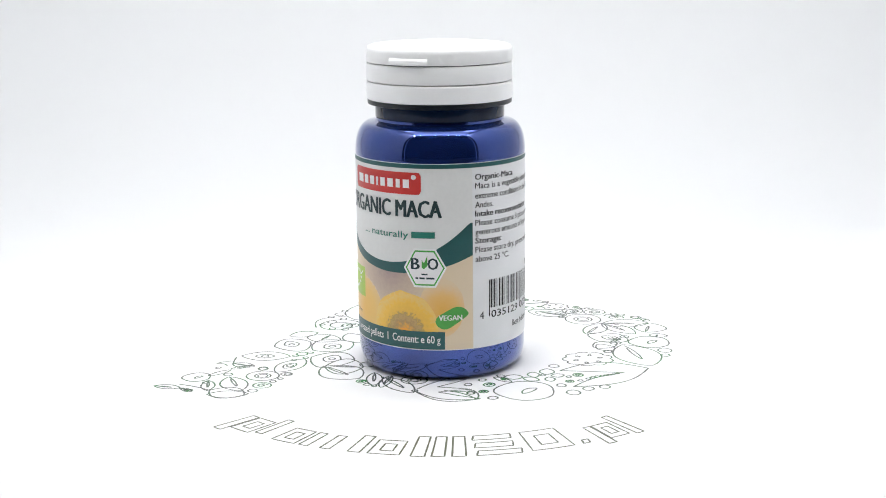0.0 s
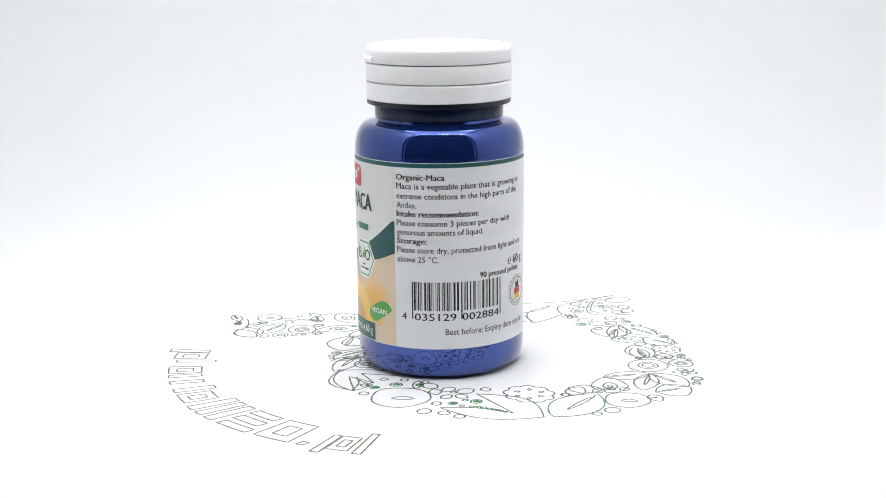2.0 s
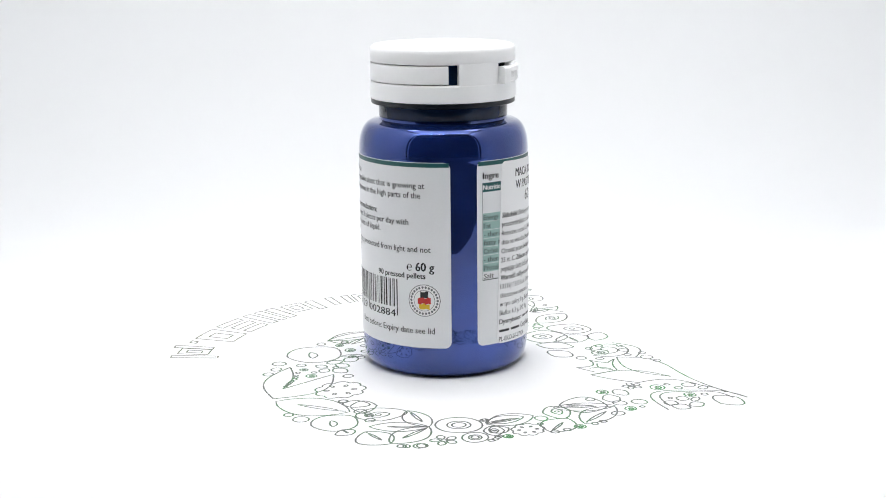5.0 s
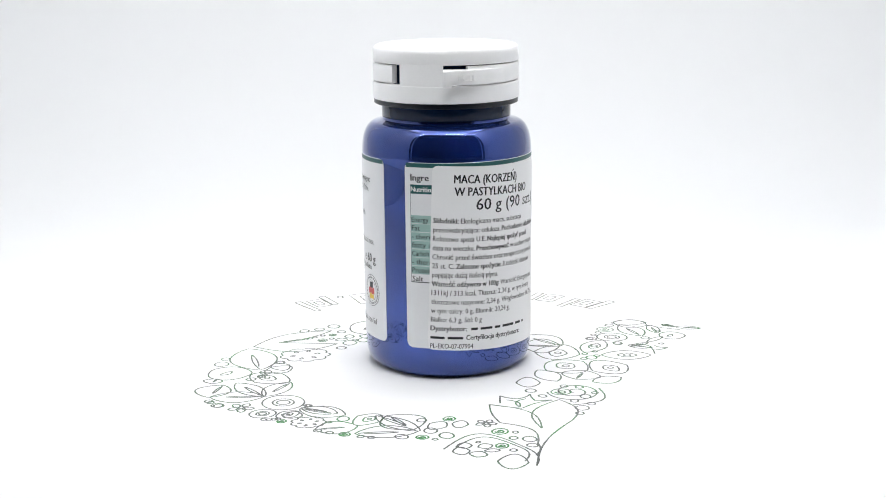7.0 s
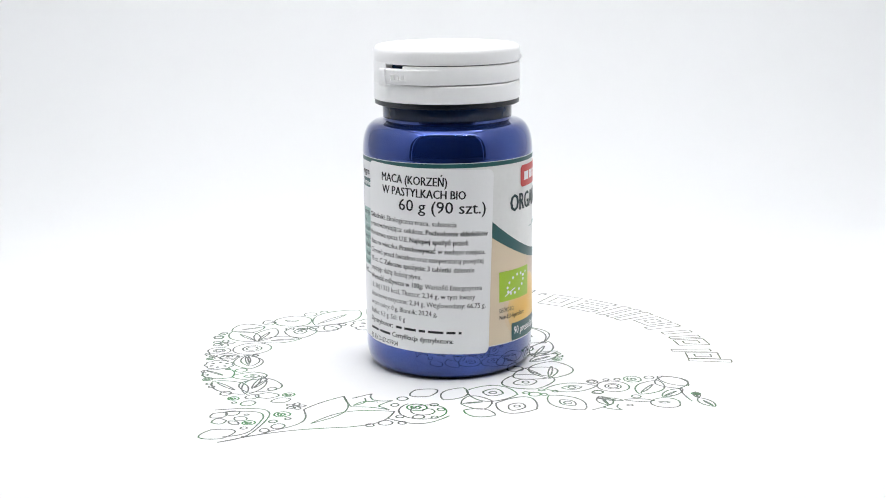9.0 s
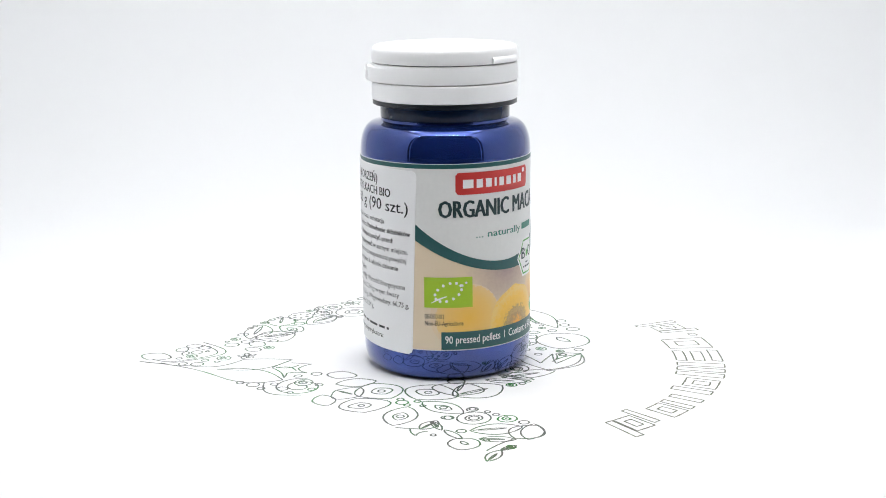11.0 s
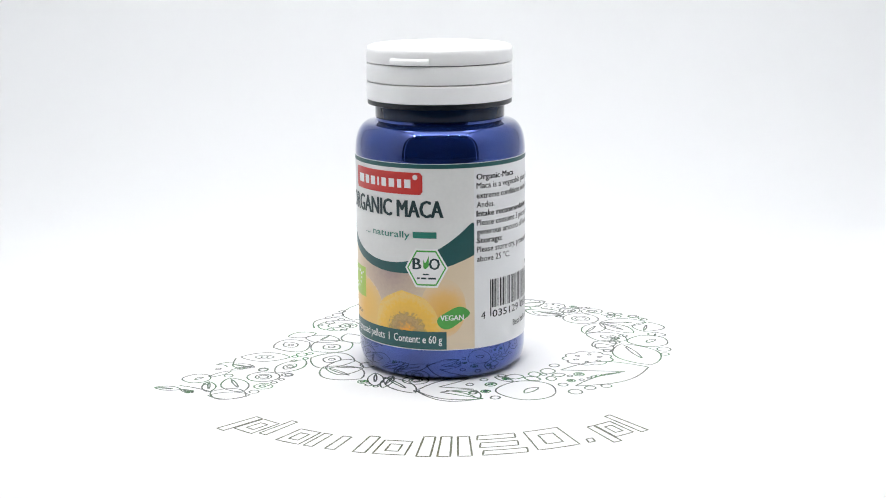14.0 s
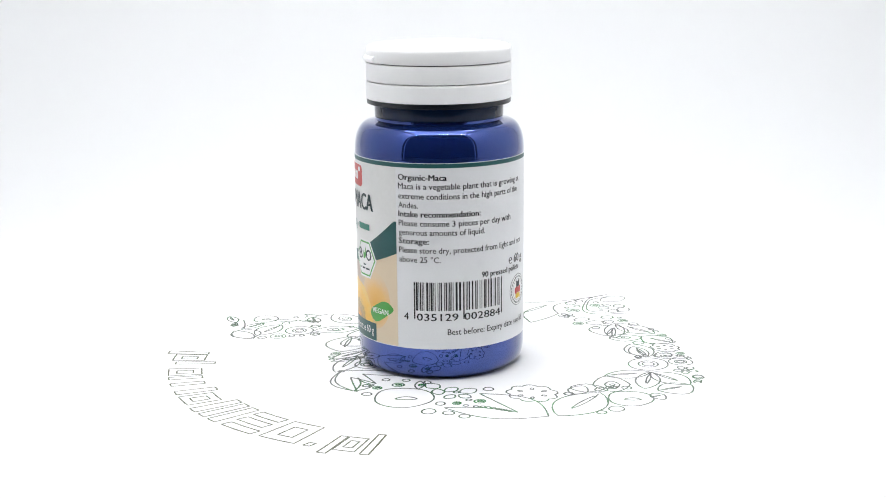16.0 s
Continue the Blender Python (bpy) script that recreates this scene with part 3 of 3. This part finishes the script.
def berry(x, y, r):
    bm = bmesh.new()
    ribbon(bm, [(x + r * (0.86 + 0.14 * abs(math.sin(4.5 * q))) * math.cos(q), y + r * 0.9 * (0.86 + 0.14 * abs(math.sin(4.5 * q))) * math.sin(q)) for q in (2 * math.pi * k / 72 for k in range(72))], True)
    for k in range(6):
        q = 1.05 * k + 0.3
        ribbon(bm, circle_pts(x + 0.5 * r * math.cos(q), y + 0.5 * r * math.sin(q), 0.1 * r, 10, 0.6, q), True)
    put("berry", bm)


def spiral(x, y, r):
    bm = bmesh.new()
    ribbon(bm, [(x + r * (1 - k / 75) * math.cos(k * 0.2), y + r * (1 - k / 75) * math.sin(k * 0.2)) for k in range(70)])
    put("spiral", bm)


def stroke(x0, y0, x1, y1, w, side):
    bm = bmesh.new()
    ribbon(bm, bow(x0, y0, x1, y1, w * side, 20, 1.0))
    put("stroke", bm)


apple(22.2, -33.4, 8.4)
seed(10.5, -33.8, 1.3)
seed(12.3, -27.7, 1.7)
seed(16.9, -22.7, 1.1)
leaf(18.8, -25.7, 13.8, -20.9, 0.37)
leaf(15.5, -20.9, 16.3, -19.0, 1.30)
leaf(19.7, -23.2, 19.7, -18.8, 1.23)
ring(12.9, -39.3, 1.4)
ring(6.9, -35.1, 1.0)
ring(10.5, -23.4, 1.1)
ring(6.3, -27.5, 1.1)
stroke(-8.9, -32.3, 8.4, -40.5, -0.18, 1)
stroke(8.4, -40.5, -0.5, -32.5, -0.11, 1)
stroke(-0.5, -32.5, 7.7, -32.7, -0.12, 1)
stroke(7.7, -32.7, 8.4, -40.5, 0.12, 1)
ring(35.5, -35.4, 2.1)
ring(40.0, -32.2, 1.6)
ring(44.8, -30.7, 1.5)
ring(32.7, -29.0, 1.4)
ring(32.0, -10.9, 1.5)
leaf(23.6, -24.7, 25.5, -21.5, 1.30)
leaf(23.6, -19.0, 27.2, -18.6, 1.30)
leaf(29.2, -19.0, 29.8, -13.5, 0.78)
leaf(30.4, -20.4, 34.3, -19.4, 0.77)
leaf(30.1, -25.4, 29.6, -21.3, 0.70)
ring(28.1, -19.4, 0.8)
seed(35.4, -25.4, 1.2)
seed(38.3, -19.6, 1.6)
ring(35.5, -21.2, 0.8)
ring(38.5, -24.8, 0.7)
ring(40.9, -23.2, 0.7)
ring(42.3, -22.0, 0.7)
ring(43.7, -21.3, 0.7)
ring(45.2, -20.7, 0.6)
ring(46.4, -20.2, 0.6)
ring(47.5, -19.7, 0.6)
ring(48.6, -19.3, 0.5)
ring(49.8, -18.8, 0.5)
stroke(36.0, -30.4, 59.5, -13.9, -0.18, 1)
stroke(59.5, -13.9, 33.4, -15.4, -0.26, 1)
stroke(33.4, -15.4, 51.9, -17.9, -0.00, 1)
stroke(36.0, -30.4, 51.9, -17.9, 0.09, 1)
berry(42.8, -4.2, 7.7)
ring(49.7, 3.1, 1.2)
ring(66.6, -1.2, 1.3)
ring(67.2, 3.9, 2.2)
leaf(46.8, 5.8, 52.1, 8.3, 1.30)
ring(53.3, 15.4, 0.9)
ring(54.5, 16.8, 0.8)
veined_leaf(55.0, 10.3, 60.8, -11.7, 0.62)
ring(49.7, 3.1, 1.3)
apple(63.9, 13.0, 6.3)
leaf(51.9, 7.6, 46.9, 12.9, 1.30)
eye_leaf(48.8, 13.6, 55.4, 22.0, 1.30)
ring(53.2, 12.5, 1.8)
ring(54.1, 16.4, 1.2)
ring(56.8, 19.0, 1.4)
veined_leaf(66.7, 18.1, 67.9, 22.3, 1.30)
veined_leaf(45.1, 22.3, 51.5, 34.7, 0.52)
veined_leaf(51.5, 34.7, 60.7, 22.2, 0.45)
veined_leaf(51.5, 34.7, 66.7, 34.5, 0.61)
veined_leaf(64.3, 23.8, 67.2, 34.6, 0.92)
bullseye(45.8, 40.1, 6.2)
flower(56.9, 43.9, 3.7)
ring(65.8, 39.0, 1.0)
ring(63.2, 41.9, 1.4)
ring(38.6, 43.2, 0.8)
bullseye(50.6, 49.0, 3.6)
veined_leaf(40.6, 44.9, 30.5, 50.0, 0.50)
eye_leaf(45.6, 47.9, 42.0, 52.0, 1.30)
ring(48.5, 53.9, 0.8)
ring(46.1, 53.6, 0.7)
veined_leaf(17.1, 52.4, 10.1, 63.5, 0.97)
ring(63.7, 41.5, 1.6)
ring(66.5, 37.9, 1.1)
veined_leaf(41.0, 45.7, 28.3, 51.5, 0.63)
ring(39.1, 43.1, 0.9)
berry(37.9, 56.5, 4.7)
leaf(45.4, 50.0, 39.8, 51.6, 0.92)
ring(49.9, 53.6, 0.8)
ring(47.1, 53.6, 0.8)
seed(45.0, 55.3, 1.3)
ring(28.8, 54.4, 1.8)
eye_leaf(25.1, 52.4, 18.9, 57.0, 1.30)
veined_leaf(35.9, 62.3, 24.8, 60.2, 0.84)
ring(35.1, 63.0, 1.1)
ring(31.9, 64.7, 1.0)
seed(28.0, 66.1, 1.5)
ring(23.8, 68.0, 0.9)
ring(21.1, 68.8, 0.9)
ring(13.4, 68.7, 1.8)
seed(8.1, 69.4, 1.6)
ring(4.9, 71.1, 0.7)
veined_leaf(25.4, 65.8, 9.2, 65.1, 0.55)
veined_leaf(20.2, 52.4, 8.6, 64.8, 0.38)
ring(8.1, 56.7, 1.3)
ring(32.5, 56.7, 0.7)
leaf(6.0, 59.3, 1.9, 62.3, 1.30)
leaf(0.1, 59.5, -4.0, 60.7, 1.28)
ring(1.9, 68.5, 2.2)
ring(5.9, 64.7, 2.0)
seed(0.8, 56.0, 1.7)
flower(-8.7, 60.0, 2.9)
stroke(-10.5, 45.2, -22.9, 64.6, 0.22, 1)
stroke(-10.5, 45.2, -12.4, 59.8, -0.05, 1)
stroke(-12.4, 59.8, -20.8, 75.4, 0.24, 1)
stroke(-19.4, 83.6, -20.8, 75.4, -0.11, 1)
stroke(-19.0, 90.4, -31.5, 58.8, 0.07, 1)
stroke(-31.5, 58.8, -29.8, 42.2, -0.19, 1)
stroke(-29.8, 42.2, -22.9, 64.6, -0.21, 1)
stroke(-10.5, 45.2, -19.1, 48.8, -0.02, 1)
stroke(-13.5, 44.5, -13.9, 38.1, 0.01, 1)
stroke(-13.9, 38.1, -18.4, 40.9, -0.09, 1)
stroke(-18.4, 40.9, -22.3, 37.1, -0.12, 1)
stroke(-22.3, 37.1, -23.3, 42.9, -0.05, 1)
stroke(-23.3, 42.9, -27.9, 42.5, 0.02, 1)
stroke(-27.9, 42.5, -19.1, 48.8, -0.08, 1)
stroke(-15.4, 41.6, -18.6, 47.8, 0.24, 1)
stroke(-18.6, 47.8, -20.8, 40.9, 0.27, 1)
stroke(3.0, 78.2, -16.8, 77.1, 0.50, 1)
stroke(-16.8, 77.1, -19.0, 90.4, 0.15, 1)
stroke(-0.0, 77.0, -15.1, 76.5, 0.44, 1)
stroke(-15.1, 76.5, -16.4, 87.4, 0.20, 1)
leaf(-0.5, 76.0, -4.2, 75.8, 1.09)
leaf(0.8, 80.0, -3.5, 79.5, 1.20)
leaf(-4.9, 83.9, -6.3, 80.2, 1.12)
leaf(-5.7, 77.3, -9.3, 75.8, 0.88)
leaf(-7.1, 79.9, -11.1, 79.5, 0.53)
seed(-11.7, 76.6, 1.7)
ring(-14.3, 79.7, 0.9)
ring(-5.9, 73.7, 0.6)
leaf(-9.9, 86.9, -17.3, 88.2, 1.30)
seed(-11.9, 66.3, 2.2)
ring(-19.0, 72.2, 1.9)
ring(-15.0, 71.2, 1.1)
ring(-19.3, 76.6, 1.4)
ring(-15.8, 67.1, 0.8)
ring(-34.1, 53.6, 1.1)
ring(-35.3, 49.4, 1.9)
ring(-38.2, 46.1, 1.1)
ring(-25.6, 38.9, 1.2)
spiral(-34.9, 35.6, 7.7)
stroke(-42.1, 33.2, -33.2, 46.8, 0.31, 1)
seed(-31.1, 35.6, 2.8)
ring(-36.7, 31.7, 1.1)
ring(-37.4, 40.0, 1.6)
ring(-33.9, 43.5, 1.1)
ring(-40.4, 36.9, 0.9)
ring(-32.5, 30.7, 1.1)
leaf(-19.3, 26.8, -26.1, 27.2, 1.30)
leaf(-26.6, 15.3, -31.1, 26.1, 0.61)
ring(-22.8, 34.1, 1.5)
veined_leaf(-36.7, 24.7, -40.4, 16.7, 1.30)
leaf(-41.1, 27.4, -49.8, 23.7, 0.68)
eye_leaf(-27.4, -3.6, -40.8, 0.7, 1.13)
eye_leaf(-29.1, 16.3, -40.9, 7.7, 0.96)
eye_leaf(-42.5, 17.1, -53.3, 12.0, 1.20)
eye_leaf(-47.2, 1.6, -62.2, 2.6, 0.60)
eye_leaf(-42.5, -1.4, -49.9, -14.0, 0.53)
ring(-43.9, 4.0, 1.7)
ring(-42.4, 0.0, 0.9)
ring(-41.5, 5.0, 1.0)
ring(-45.8, 2.2, 0.9)
ring(-45.7, -2.1, 0.8)
veined_leaf(-24.4, -9.9, -35.9, -8.9, 1.30)
ring(-54.0, -10.8, 1.4)
ring(-46.2, -15.9, 1.0)
leaf(-55.3, -33.6, -67.0, -33.6, 0.52)
bullseye(-53.3, -17.4, 4.8)
seed(-52.4, -26.2, 2.7)
ring(-54.5, -30.9, 1.4)
ring(-49.7, -22.8, 0.9)
ring(-47.8, -20.2, 0.8)
ring(-46.5, -15.9, 1.7)
ring(-54.1, -10.3, 1.5)
veined_leaf(-63.0, -18.0, -57.9, -30.9, 0.56)
leaf(-66.7, -30.2, -56.4, -34.6, 0.86)
veined_leaf(-63.9, -5.1, -56.9, -8.2, 0.57)
veined_leaf(-57.5, -6.7, -63.7, -10.6, 0.29)
stroke(-64.1, -2.5, -68.7, -4.9, -0.09, 1)
stroke(-68.7, -4.9, -65.0, -7.3, 0.18, 1)
stroke(-63.6, 1.5, -63.5, -6.8, -0.03, 1)
ring(-67.5, -9.2, 0.8)
ring(-63.6, -15.8, 1.3)
apple(-72.4, -18.0, 4.1)
veined_leaf(-68.5, -21.2, -67.4, -30.5, 0.42)
leaf(-63.4, -11.3, -69.3, -17.0, 0.28)
veined_leaf(-83.3, -25.6, -75.5, -27.8, 0.44)
veined_leaf(-75.5, -27.8, -71.6, -31.1, 0.36)
seed(-72.8, -30.0, 1.2)
ring(-69.1, -23.1, 0.8)
stroke(-66.7, -30.2, -76.4, -24.3, -0.04, 1)
veined_leaf(-36.3, -8.8, -25.0, -20.9, 0.79)
ring(-23.3, -7.4, 2.5)
seed(-24.3, -23.5, 1.5)
ring(-22.5, -26.4, 1.0)
ring(-20.4, -27.7, 0.8)
veined_leaf(-20.9, -15.5, -20.6, -27.4, 0.39)
veined_leaf(-15.7, -18.4, -18.5, -29.3, 0.29)
bullseye(-9.1, -22.9, 3.8)
stroke(-8.3, -33.7, 9.5, -40.0, -0.26, 1)
stroke(9.5, -40.0, -2.2, -33.9, 0.01, 1)
stroke(-2.2, -33.9, 7.3, -31.8, 0.03, 1)
stroke(7.3, -31.8, -2.5, -29.3, -0.01, 1)
stroke(-2.5, -29.3, 6.0, -22.4, -0.02, 1)
stroke(-8.3, -31.3, 1.0, -21.6, 0.05, 1)
ring(-8.8, -32.5, 0.8)
ring(6.9, -34.8, 1.2)
veined_leaf(-18.0, -19.9, -9.2, -34.3, 0.41)


# twelve outlined marks along an arc stand for a printed word
def arc_mark(a0, a1, r0, r1, hole):
    """An outlined block between two angles and two radii in millimetres, leaning a little, with or without a hole."""
    def pol(u, v):
        a = radians(a0 + (a1 - a0) * u + 0.5 * (v - 0.5))
        r = r1 + (r0 - r1) * v
        return (r * math.cos(a), r * math.sin(a))

    def block(u0, v0, u1, v1):
        pts = [pol(u0 + (u1 - u0) * k / 8, v0) for k in range(9)] + [pol(u1, v0 + (v1 - v0) * k / 6) for k in range(1, 7)]
        return pts + [pol(u1 - (u1 - u0) * k / 8, v1) for k in range(1, 9)] + [pol(u0, v1 - (v1 - v0) * k / 6) for k in range(1, 6)]
    bm = bmesh.new()
    ribbon(bm, block(0, 0, 1, 1), True, 0.5)
    if hole:
        ribbon(bm, block(0.3, 0.25, 0.72, 0.75), True, 0.5)
    put("mark", bm, MARKINK)


LOW, XTOP, ASC, DESC = 82.6, 73.0, 69.4, 85.6
for a0, a1, r0, r1, hole in ((-135.0, -133.2, XTOP, DESC, 0), (-132.8, -128.2, XTOP, LOW, 1), (-127.2, -125.6, ASC, 81.2, 0), (-122.4, -117.6, XTOP, LOW, 1),
                             (-116.6, -114.9, XTOP, LOW, 0), (-112.4, -110.6, XTOP, LOW, 0), (-107.2, -105.0, 71, LOW, 0), (-103.6, -98.0, XTOP, LOW, 1),
                             (-96.0, -93.6, ASC, 83.2, 0), (-92.4, -90.2, ASC, 83.2, 0), (-88.9, -86.5, ASC, 83.2, 0),
                             (-84.7, -76.8, ASC, 72.4, 0), (-84.7, -77.4, 74.6, 77.8, 0), (-84.7, -76.8, 80.0, 83.0, 0),
                             (-74.8, -67.0, ASC, LOW, 1), (-65.2, -63.9, 80.3, LOW, 0), (-61.4, -59.8, XTOP, DESC, 0), (-59.5, -55.4, XTOP, LOW, 1), (-54.2, -52.6, ASC, 83.8, 0)):
    arc_mark(a0, a1, r0, r1, hole)


# ---- movement ----
def motions():
    # the drive runs a little unevenly: seconds and degrees off the even turn
    uneven = ((0, 0.09), (0.5, -0.55), (1, -0.25), (1.5, 0.6), (2, -0.66), (2.5, -0.01), (3, -0.95), (3.5, -0.33), (4, -0.65), (4.8, -0.35), (5.7, 0.1), (6.5, 0.45), (7, 0.7), (7.5, 1.4), (8, 0.45), (8.5, 0.81), (9, -0.56), (9.8, -0.1), (10.7, 0.5), (11.5, 0.9), (12, 0.25), (12.5, 0.22), (13, 0.01), (13.5, -0.04), (14, -0.85), (14.5, -0.32), (15, -0.83), (15.5, -1.05), (16, -1.2))
    turns = [(t, pose(0, 0, 0, 0, 0, SPIN * t + d)) for t, d in uneven]
    walk(turntable, turns)
    walk(bottle, [(t, m @ pose(*BOTTLE_AT, 0)) for t, m in turns])


motions()
